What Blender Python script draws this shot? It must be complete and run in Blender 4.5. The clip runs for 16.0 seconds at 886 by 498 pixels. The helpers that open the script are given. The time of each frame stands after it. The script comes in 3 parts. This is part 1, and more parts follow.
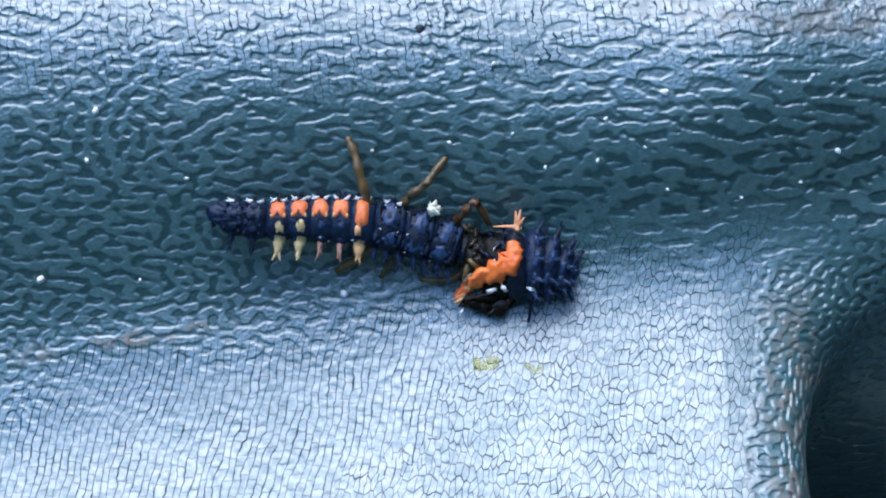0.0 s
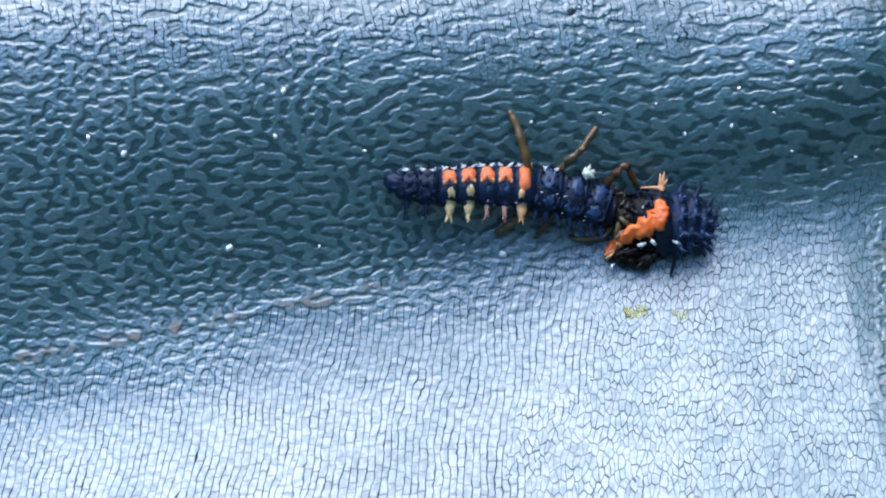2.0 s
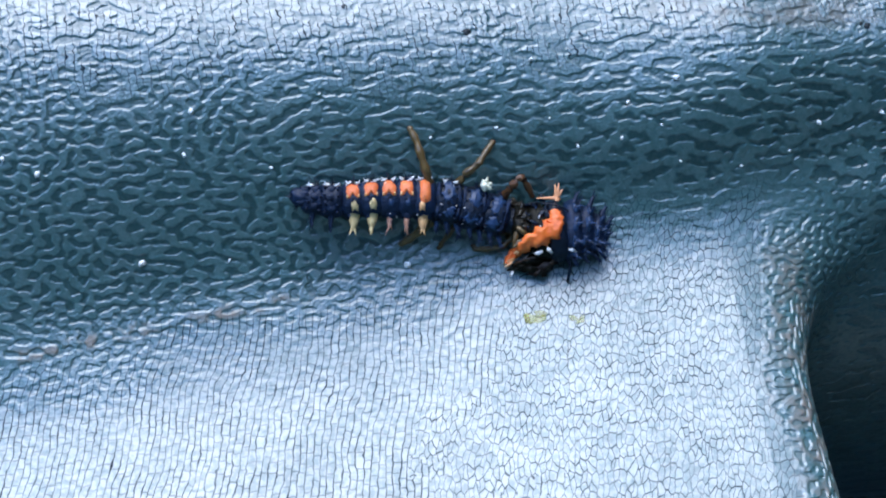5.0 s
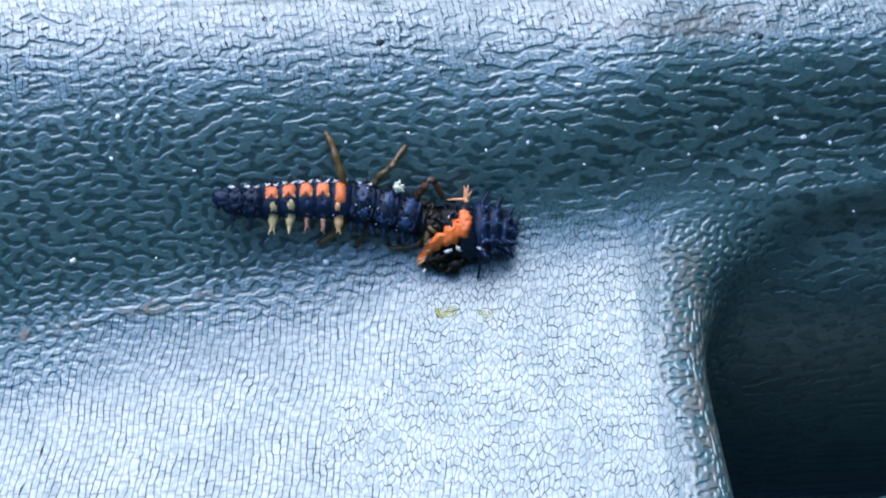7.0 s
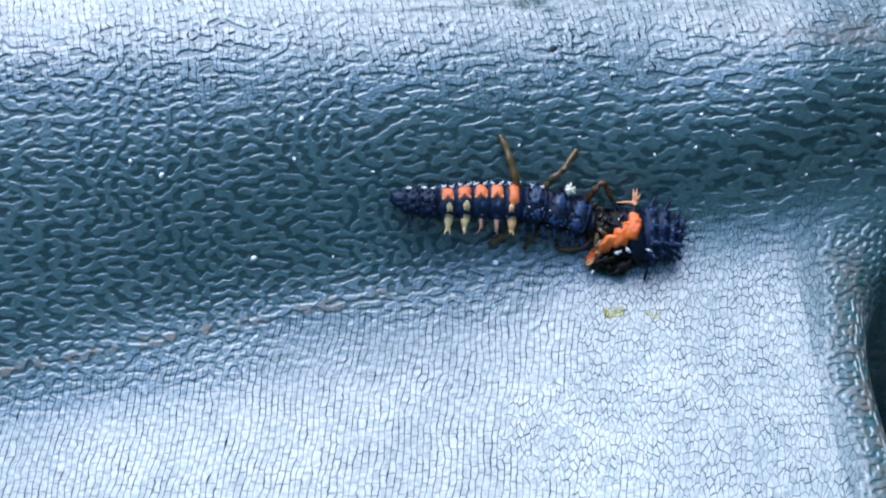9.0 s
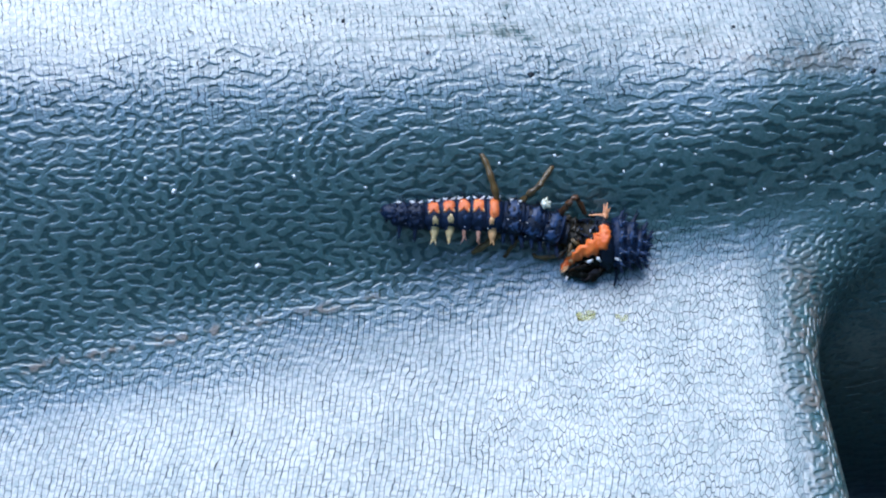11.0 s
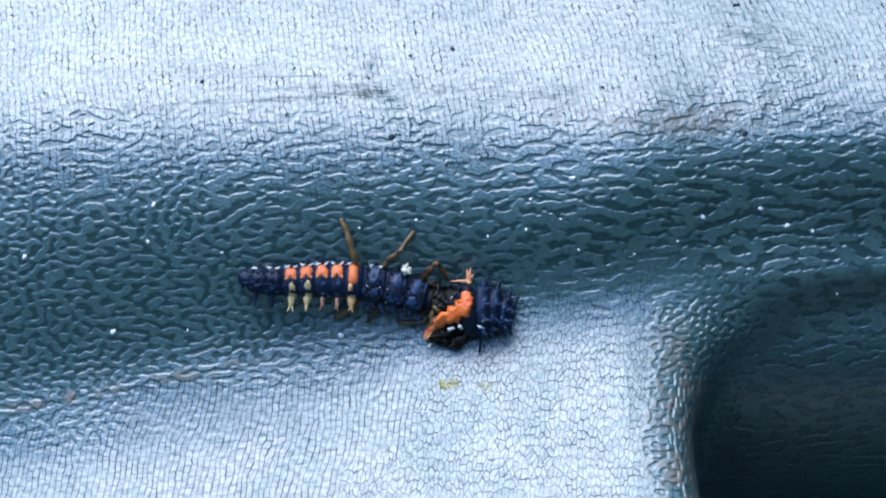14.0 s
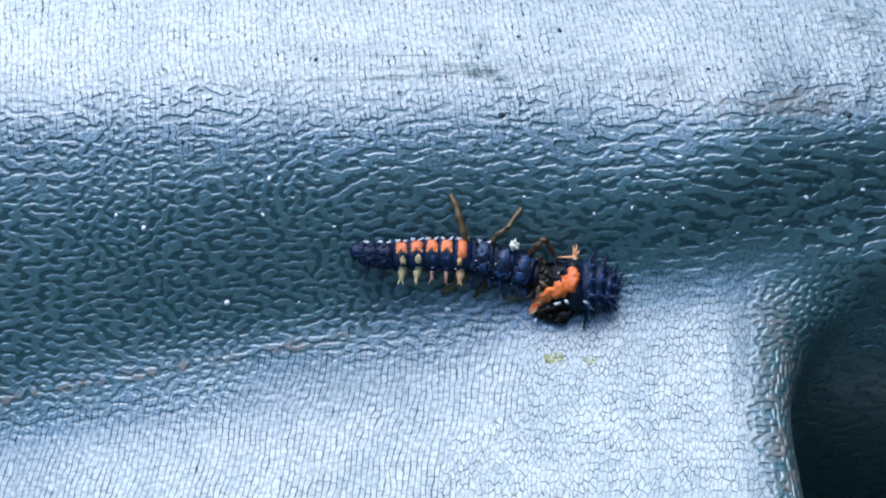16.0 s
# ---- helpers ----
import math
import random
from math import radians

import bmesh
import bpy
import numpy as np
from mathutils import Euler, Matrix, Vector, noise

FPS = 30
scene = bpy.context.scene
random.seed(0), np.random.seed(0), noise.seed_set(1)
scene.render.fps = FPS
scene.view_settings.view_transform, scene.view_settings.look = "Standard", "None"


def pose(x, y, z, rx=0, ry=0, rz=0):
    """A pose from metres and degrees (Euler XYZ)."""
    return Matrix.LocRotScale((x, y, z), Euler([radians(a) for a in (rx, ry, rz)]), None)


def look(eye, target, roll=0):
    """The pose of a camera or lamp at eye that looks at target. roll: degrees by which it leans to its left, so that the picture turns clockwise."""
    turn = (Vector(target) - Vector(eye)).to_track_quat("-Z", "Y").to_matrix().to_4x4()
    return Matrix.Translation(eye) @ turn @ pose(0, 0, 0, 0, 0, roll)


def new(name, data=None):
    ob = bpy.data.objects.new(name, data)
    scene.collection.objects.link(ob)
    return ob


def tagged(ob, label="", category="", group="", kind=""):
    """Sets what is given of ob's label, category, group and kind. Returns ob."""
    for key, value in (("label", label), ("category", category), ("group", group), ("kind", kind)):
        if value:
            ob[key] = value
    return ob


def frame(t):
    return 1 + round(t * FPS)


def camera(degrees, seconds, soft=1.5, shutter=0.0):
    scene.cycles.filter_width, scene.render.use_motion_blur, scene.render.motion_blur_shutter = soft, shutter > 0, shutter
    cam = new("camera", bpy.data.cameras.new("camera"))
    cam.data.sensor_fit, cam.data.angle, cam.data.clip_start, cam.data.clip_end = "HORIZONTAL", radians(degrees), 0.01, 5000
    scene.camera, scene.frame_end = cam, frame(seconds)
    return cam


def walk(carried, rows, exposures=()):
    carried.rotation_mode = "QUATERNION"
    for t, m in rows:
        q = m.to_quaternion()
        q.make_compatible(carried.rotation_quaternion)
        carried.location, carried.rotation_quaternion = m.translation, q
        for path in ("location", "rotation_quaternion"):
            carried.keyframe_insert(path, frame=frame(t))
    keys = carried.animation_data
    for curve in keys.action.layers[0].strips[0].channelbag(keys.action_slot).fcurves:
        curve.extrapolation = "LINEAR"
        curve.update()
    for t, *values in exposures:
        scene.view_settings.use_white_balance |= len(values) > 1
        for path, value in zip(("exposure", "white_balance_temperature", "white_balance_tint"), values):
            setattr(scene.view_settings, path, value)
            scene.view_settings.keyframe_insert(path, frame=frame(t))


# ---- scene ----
MM = 0.001
# local millimetres on the panel (x along it, y up it, z out of it) to the world: the panel stands steeply
RIG = pose(0, 0, 0.75, 80, 0, 0)

# ---------------------------------------------------------------- camera
cam = camera(36, 16.0, soft=2.0)
PATH = [
    (0, -0.138, 0.017, 44.620, 0.011, -0.185, 0.354),
    (0.5, -2.932, -1.690, 45.126, 1.127, -1.798, -0.304),
    (1, -4.950, -0.974, 46.029, 1.262, -2.741, -0.856),
    (1.5, -6.587, -2.303, 46.444, 1.358, -3.415, -1.245),
    (2, -8.646, -2.841, 48.946, 1.950, -3.671, -1.428),
    (2.5, -9.414, -2.501, 49.238, 2.437, -3.826, -1.603),
    (3, -8.206, -2.159, 46.470, 2.317, -4.114, -1.827),
    (3.5, -7.475, -1.916, 46.272, 2.371, -4.755, -2.137),
    (4, -7.061, -2.522, 48.771, 2.585, -5.098, -2.409),
    (4.2, -7.126, -2.805, 49.489, 2.716, -5.307, -2.489),
    (6.3, -4.601, -4.254, 53.482, 3.527, -4.819, -2.811),
    (6.5, -4.234, -4.079, 53.997, 3.240, -5.146, -2.704),
    (7, -3.548, -4.241, 54.381, 3.483, -5.092, -2.630),
    (7.5, -4.353, -3.891, 54.819, 4.289, -4.521, -2.467),
    (8, -4.691, -4.138, 55.093, 4.134, -4.139, -2.324),
    (8.5, -6.753, -4.249, 55.173, 4.398, -3.853, -2.188),
    (9, -9.358, -4.970, 55.197, 4.379, -3.916, -1.981),
    (9.2, -9.339, -4.481, 55.540, 4.326, -3.593, -1.888),
    (11.3, -6.781, -3.549, 61.118, 3.299, -2.141, -1.767),
    (11.5, -6.021, -3.232, 61.195, 3.297, -1.730, -1.770),
    (12, -5.372, -3.227, 61.133, 3.524, -1.786, -1.775),
    (12.5, -5.706, -3.564, 61.472, 3.333, -1.514, -1.697),
    (13, -3.255, -2.465, 60.992, 3.384, -1.835, -1.693),
    (13.5, -0.933, -1.183, 59.501, 3.355, -1.538, -1.627),
    (14, 0.017, -1.149, 59.763, 3.251, -1.174, -1.525),
    (14.5, -1.776, -1.026, 61.172, 3.395, -0.792, -1.420),
    (15, -3.360, -1.799, 61.071, 3.566, -0.674, -1.203),
    (15.5, -4.149, -2.512, 60.715, 3.546, -0.216, -0.995),
    (16, -3.482, -2.353, 60.939, 3.375, -0.003, -0.755),
]
walk(cam, [(t, RIG @ pose(x * MM, y * MM, z * MM, rx, ry, rz)) for t, x, y, z, rx, ry, rz in PATH],
     exposures=((0, 0.45, 6500, 16), (7, 0.40, 6500, 16), (16, 0.34, 6500, 16)))

# ---------------------------------------------------------------- daylight
world = bpy.data.worlds.new("world")
scene.world = world
world.use_nodes = True
wn, wl = world.node_tree.nodes, world.node_tree.links
sky = wn.new("ShaderNodeTexSky")
sky.sky_type, sky.sun_disc = "NISHITA", False
sky.sun_elevation, sky.sun_rotation = radians(67), radians(206)
sky.air_density, sky.dust_density, sky.ozone_density = 1.1, 0.1, 8.0
wn["Background"].inputs["Strength"].default_value = 0.37
wl.new(sky.outputs[0], wn["Background"].inputs["Color"])

lamp = bpy.data.lights.new("sun", "SUN")
lamp.energy, lamp.angle, lamp.color = 2.75, radians(52), (0.92, 0.97, 0.945)
sun = new("sun", lamp)
sun.matrix_world = look((-0.85, -1.75, 5.3), (0, 0, 0.75))


# ---------------------------------------------------------------- materials
def material(name, base, rough, metal=0.0, spec=0.5, grain=900.0, vary=0.25, bump=0.2, bump_size=2500.0, depth=0.00002, coat=0.0, sub=0.0):
    """A surface whose colour varies at two scales, with fine relief. Sizes are in turns per metre."""
    m = bpy.data.materials.new(name)
    m.use_nodes = True
    n, l = m.node_tree.nodes, m.node_tree.links
    b = n["Principled BSDF"]
    b.inputs["Roughness"].default_value, b.inputs["Metallic"].default_value = rough, metal
    b.inputs["Specular IOR Level"].default_value, b.inputs["Coat Weight"].default_value = spec, coat
    b.inputs["Subsurface Weight"].default_value = sub
    b.inputs["Subsurface Scale"].default_value = 0.0002
    where = n.new("ShaderNodeTexCoord")
    fine, wide = n.new("ShaderNodeTexNoise"), n.new("ShaderNodeTexNoise")
    for tex, scale in ((fine, grain), (wide, grain / 7)):
        tex.inputs["Scale"].default_value, tex.inputs["Detail"].default_value = scale, 4
        l.new(where.outputs["Object"], tex.inputs["Vector"])
    both = n.new("ShaderNodeMath")
    both.operation = "MULTIPLY"
    l.new(fine.outputs["Fac"], both.inputs[0]), l.new(wide.outputs["Fac"], both.inputs[1])
    ramp = n.new("ShaderNodeValToRGB")
    ramp.color_ramp.elements[0].position, ramp.color_ramp.elements[1].position = 0.12, 0.42
    ramp.color_ramp.elements[0].color = (*[c * (1 - vary) for c in base], 1)
    ramp.color_ramp.elements[1].color = (*[min(1, c * (1 + vary)) for c in base], 1)
    l.new(both.outputs[0], ramp.inputs["Fac"])
    l.new(ramp.outputs["Color"], b.inputs["Base Color"])
    relief = n.new("ShaderNodeTexNoise")
    relief.inputs["Scale"].default_value, relief.inputs["Detail"].default_value = bump_size, 3
    l.new(where.outputs["Object"], relief.inputs["Vector"])
    bmp = n.new("ShaderNodeBump")
    bmp.inputs["Strength"].default_value, bmp.inputs["Distance"].default_value = bump, depth
    l.new(relief.outputs["Fac"], bmp.inputs["Height"])
    l.new(bmp.outputs["Normal"], b.inputs["Normal"])
    return m


NAVY = material("navy_cuticle", (0.006, 0.018, 0.048), 0.5, spec=0.3, grain=3000, vary=0.5, bump=0.9, bump_size=9000, depth=0.00004)
BLACK = material("black_cuticle", (0.005, 0.011, 0.024), 0.38, spec=0.28, grain=3000, vary=0.5, bump=0.9, bump_size=9000, depth=0.00004)
PLATE = material("blue_black_plate", (0.014, 0.042, 0.105), 0.42, spec=0.45, grain=4000, vary=0.3, bump=0.7, bump_size=9000)
ORANGE = material("orange_spot", (0.95, 0.20, 0.055), 0.5, grain=5000, vary=0.32, bump=0.5, bump_size=7000, sub=0.1)
DEEP_ORANGE = material("deep_orange", (1.0, 0.18, 0.030), 0.42, grain=5000, vary=0.25, bump=0.8, bump_size=6000, sub=0.1)
PALE_ORANGE = material("pale_orange", (0.92, 0.46, 0.20), 0.5, grain=4000, vary=0.25, bump=0.6, bump_size=7000)
CREAM = material("cream_spot", (0.72, 0.53, 0.25), 0.5, grain=4000, vary=0.25, bump=0.5, bump_size=7000)
PINK = material("pinkish_scolus", (0.60, 0.30, 0.20), 0.5, grain=4000, vary=0.25, bump=0.5, bump_size=7000)
WHITE = material("white_fleck", (0.80, 0.80, 0.80), 0.45, grain=5000, vary=0.15, bump=0.5, bump_size=8000)
AMBER = material("amber_leg", (0.125, 0.078, 0.027), 0.28, grain=4000, vary=0.5, bump=0.5, bump_size=9000)
BROWN = material("brown_leg", (0.085, 0.036, 0.013), 0.32, grain=4000, vary=0.5, bump=0.5, bump_size=9000)
DARK_BROWN = material("dark_brown_skin", (0.020, 0.010, 0.006), 0.4, spec=0.3, grain=4000, vary=0.6, bump=0.9, bump_size=6000, depth=0.00004)
OLIVE = material("olive_flesh", (0.028, 0.020, 0.008), 0.35, grain=4000, vary=0.7, bump=0.9, bump_size=5000)
OLIVE_BLACK = material("olive_black", (0.010, 0.009, 0.005), 0.45, spec=0.15, grain=4000, vary=0.7, bump=0.9, bump_size=6000, depth=0.00004)
YELLOW = material("yellow_stain", (0.56, 0.52, 0.10), 0.3, grain=4000, vary=0.35, bump=0.4, bump_size=6000)
YELLOW.node_tree.nodes["Principled BSDF"].inputs["Alpha"].default_value = 0.36
CRUMB = material("pale_crumb", (0.80, 0.80, 0.62), 0.6, grain=5000, vary=0.2, bump=0.6, bump_size=7000)
SALMON = material("salmon_spine", (0.85, 0.36, 0.17), 0.5, grain=4000, vary=0.25, bump=0.6, bump_size=7000)
DUST = material("pale_dust", (0.93, 0.95, 0.94), 0.6, grain=5000, vary=0.1, bump=0.5, bump_size=9000)
DIRT = material("dark_dirt", (0.02, 0.03, 0.035), 0.7, grain=5000, vary=0.4, bump=0.5, bump_size=9000)
# unseen surroundings, coloured for what they bounce onto the panel
BOUNCE = material("bounce_ground", (0.055, 0.110, 0.098), 0.9, grain=6, vary=0.6, bump=0.8, bump_size=60, depth=0.02)
BACKDROP_TEAL = material("teal_backdrop", (0.018, 0.085, 0.072), 0.9, grain=5, vary=0.6, bump=0.8, bump_size=30, depth=0.05)
BACKDROP_DARK = material("dark_backdrop", (0.012, 0.018, 0.015), 0.9, grain=5, vary=0.6, bump=0.8, bump_size=30, depth=0.05)
SIDE_BLOCKER = material("dark_blocker", (0.030, 0.022, 0.018), 0.8, grain=5, vary=0.6, bump=0.8, bump_size=30, depth=0.05)


def panel_material():
    """Dark teal glossy plastic, slightly worn, with shade painted into its cracks and a few scuffs."""
    m = bpy.data.materials.new("embossed_finish")
    m.use_nodes = True
    n, l = m.node_tree.nodes, m.node_tree.links
    b = n["Principled BSDF"]
    b.inputs["Specular IOR Level"].default_value, b.inputs["Coat Weight"].default_value = 1.0, 1.0
    b.inputs["IOR"].default_value, b.inputs["Coat IOR"].default_value, b.inputs["Coat Roughness"].default_value = 1.66, 1.75, 0.38
    where = n.new("ShaderNodeTexCoord")

    def tex(scale, detail=4.0):
        t = n.new("ShaderNodeTexNoise")
        t.inputs["Scale"].default_value, t.inputs["Detail"].default_value = scale, detail
        l.new(where.outputs["Object"], t.inputs["Vector"])
        return t.outputs["Fac"]

    def mix(fac, a, c):
        x = n.new("ShaderNodeMix")
        x.data_type = "RGBA"
        for sock, v in ((x.inputs["Factor"], fac), (x.inputs[6], a), (x.inputs[7], c)):
            if isinstance(v, (tuple, float)):
                sock.default_value = v
            else:
                l.new(v, sock)
        return x.outputs[2]

    def remap(v, a, c, d=0.0, e=1.0):
        r = n.new("ShaderNodeMapRange")
        for i, k in enumerate((a, c, d, e)):
            r.inputs[i + 1].default_value = k
        l.new(v, r.inputs[0])
        return r.outputs[0]

    def attr(name):
        a = n.new("ShaderNodeAttribute")
        a.attribute_name = name
        return a.outputs["Fac"]

    def times(a, c):
        x = n.new("ShaderNodeMath")
        x.operation = "MULTIPLY"
        l.new(a, x.inputs[0]), l.new(c, x.inputs[1])
        return x.outputs[0]

    tone = mix(remap(tex(120), 0.35, 0.65), (0.034, 0.118, 0.122, 1), (0.046, 0.142, 0.146, 1))
    tone = mix(remap(tex(2600, 2), 0.3, 0.7, 0.0, 0.5), tone, (0.023, 0.077, 0.082, 1))
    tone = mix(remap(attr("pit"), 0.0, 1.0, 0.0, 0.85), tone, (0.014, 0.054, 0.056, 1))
    # thin cracks round irregular cells: longer cells at the ends, rounder ones in the middle
    at = n.new("ShaderNodeAttribute")
    at.attribute_name = "cell_at"

    def joints(sx, sy, uneven):
        m = n.new("ShaderNodeMapping")
        m.inputs["Scale"].default_value = (sx, sy, 1)
        l.new(at.outputs["Vector"], m.inputs["Vector"])
        v = n.new("ShaderNodeTexVoronoi")
        v.voronoi_dimensions, v.feature = "2D", "DISTANCE_TO_EDGE"
        v.inputs["Scale"].default_value, v.inputs["Randomness"].default_value = 1.0, uneven
        l.new(m.outputs[0], v.inputs["Vector"])
        return remap(v.outputs["Distance"], 0.030, 0.088, 0.92, 0.0)

    def math2(op, a, c):
        x = n.new("ShaderNodeMath")
        x.operation = op
        for sock, v in zip(x.inputs, (a, c)):
            if isinstance(v, float):
                sock.default_value = v
            else:
                l.new(v, sock)
        return x.outputs[0]

    # columns of long cells, each broken at its own heights
    axes = n.new("ShaderNodeSeparateXYZ")
    l.new(at.outputs["Vector"], axes.inputs[0])
    u = math2("MULTIPLY", axes.outputs["X"], 3.7)
    side = math2("ABSOLUTE", math2("SUBTRACT", math2("FRACT", u, 0.0), 0.5), 0.0)
    upright = remap(side, 0.5 - 0.105, 0.5 - 0.05, 0.0, 1.0)
    breaks = n.new("ShaderNodeTexVoronoi")
    breaks.voronoi_dimensions, breaks.feature = "1D", "DISTANCE_TO_EDGE"
    breaks.inputs["Scale"].default_value, breaks.inputs["Randomness"].default_value = 1.0, 0.9
    l.new(math2("ADD", math2("MULTIPLY", axes.outputs["Y"], 2.1), math2("MULTIPLY", math2("FLOOR", u, 0.0), 7.31)), breaks.inputs["W"])
    level = remap(breaks.outputs["Distance"], 0.025, 0.08, 0.5, 0.0)
    columns = math2("MAXIMUM", upright, level)
    kind = n.new("ShaderNodeMix")
    l.new(remap(attr("middle"), 0.45, 0.55), kind.inputs[0])
    l.new(columns, kind.inputs[2]), l.new(joints(4.8, 2.5, 0.9), kind.inputs[3])
    # the cracks have no relief: their shade is painted as dark lines
    crack_shade = times(times(attr("groove"), kind.outputs[0]), remap(tex(800), 0.30, 0.56, 0.62, 1.0))
    tone = mix(crack_shade, tone, (0.006, 0.014, 0.024, 1))
    # cracks lose gloss to read as shaded grooves; pits are duller, the gloss patchy
    clean = times(remap(crack_shade, 0.0, 1.0, 1.0, 0.03), remap(attr("pit"), 0.0, 1.0, 1.0, 0.42))
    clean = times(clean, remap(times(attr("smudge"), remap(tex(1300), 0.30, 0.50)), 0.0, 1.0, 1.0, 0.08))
    clean = times(clean, remap(times(attr("scuff_beige"), remap(tex(1500), 0.42, 0.6)), 0.0, 1.0, 1.0, 0.25))
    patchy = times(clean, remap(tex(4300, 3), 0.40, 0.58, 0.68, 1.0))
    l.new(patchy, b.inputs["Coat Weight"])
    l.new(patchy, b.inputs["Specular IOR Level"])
    tone = mix(times(attr("scuff_beige"), remap(tex(1500), 0.42, 0.6)), tone, (0.21, 0.19, 0.16, 1))
    tone = mix(times(attr("smudge"), remap(tex(900), 0.40, 0.62)), tone, (0.075, 0.110, 0.095, 1))
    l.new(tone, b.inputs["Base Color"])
    l.new(remap(tex(500), 0.32, 0.66, 0.36, 0.50), b.inputs["Roughness"])
    bmp = n.new("ShaderNodeBump")
    bmp.inputs["Strength"].default_value, bmp.inputs["Distance"].default_value = 0.5, 0.00002
    l.new(tex(4200, 3), bmp.inputs["Height"])
    l.new(bmp.outputs["Normal"], b.inputs["Normal"])
    return m


PANEL = panel_material()


# ---------------------------------------------------------------- the panel
def sp(v, w):
    return w * np.logaddexp(0, np.asarray(v, float) / w)


def ss(a, b, v):
    t = np.clip((np.asarray(v, float) - a) / (b - a), 0, 1)
    return t * t * (3 - 2 * t)


def valley(x):
    return -0.20 + 0.19 * np.minimum(x, 9.0) - 0.5 * ss(2, 8, x)


def crest(x):
    return 5.2 + 1.0 * ss(0, 16, x)


def pad_end(y):
    return 11.45 + 0.02 * sp(-y - 6.0, 1.0) + 0.7 * ss(-7.0, -2.0, y)


def base(x, y):
    """The moulded form in millimetres: a pad that falls into a valley, a bank up to a crest, and a deep pocket beside the pad."""
    x, y = np.asarray(x, float), np.asarray(y, float)
    yv, yc = valley(x), crest(x)
    bank = 0.76 - 0.31 * ss(0, 16, x)
    lift = 0.24 * ss(-1, 12, x) + 0.34 * ss(-3, 5, x) - 0.16 * ss(11, 15, x)
    foot = lift * (sp(y - yv, 0.8) - sp(y - yv - 2.8, 1.0))
    # a steeper step at the foot of the bank, beside the pad
    step = 0.22 * ss(-5, 1, x) * ss(15, 9, x)
    foot = foot + step * (sp(y - yv - 0.4, 0.35) - sp(y - yv - 2.0, 0.6))
    round_off = 2.0 - 0.7 * ss(3, 10, x) + 0.7 * ss(9, 14, x)
    # the pad's end rolls over into the pocket, softly above and ever steeper below
    edge = x - pad_end(y)
    roll = 0.36 + 0.54 * ss(-7.0, -1.0, y)
    pad = 0.60 * sp(yv - 1.3 * np.exp(-(((x + 3) / 8) ** 2)) - y, 2.5) - (1.05 + 4.2 * ss(-1.5, -8.0, y)) * sp(edge, roll) * ss(yv, yv - 4.5, y) - 0.15 * sp(edge + 1.1, 0.45) * ss(yv - 2.0, yv - 6.0, y)
    # the pocket: the bank goes on down, ever steeper; an unseen far rim is added to darken it
    pocket = -0.36 * sp(yv - 2.5 - y, 1.5) - 2.0 * sp(-5.0 - y, 1.8)
    shade_rim = ss(0.5, -1.5, y + 18.8)
    pocket = pocket * (1 - shade_rim) + 4.9 * shade_rim
    melt = 0.5 + 1.3 * ss(-1.0, -6.0, y)
    z = -1.90 + foot + pocket + melt * np.logaddexp(0, (pad - pocket) / melt) + bank * (sp(y - yv, 1.45) - sp(y - yc, round_off)) - 0.57 * sp(y - yc, round_off)
    # the upper face runs level along the panel
    top = -1.90 + bank * (yc - yv) + 2.8 * lift + 1.6 * step
    return z + (2.75 - 0.03 * x + 0.004 * np.maximum(np.minimum(x, 24) - 3, 0) ** 2 - top) * ss(yv + 1.0, yc + 0.5, y)


def axis_steps(a, b, step, far_a, far_b):
    """Even steps from a to b, then steps that grow out to far_a and far_b."""
    grow = lambda span: span * (np.arange(1, 26) / 25.0) ** 2.2
    return np.concatenate([(a - grow(a - far_a))[::-1], np.arange(a, b, step), b + grow(far_b - b)])


def bands(rng, ny, nx, step, wave_x, wave_y, spread):
    """Labyrinth noise: random waves of about one length, longer along x than along y."""
    fy, fx = np.fft.fftfreq(ny, step)[:, None], np.fft.rfftfreq(nx, step)[None]
    r = np.sqrt((fx * wave_x) ** 2 + (fy * wave_y) ** 2)
    keep = np.exp(-((r - 1) / spread) ** 2)
    f = np.fft.irfft2(np.fft.rfft2(rng.standard_normal((ny, nx))) * keep, s=(ny, nx))
    return f / f.std()


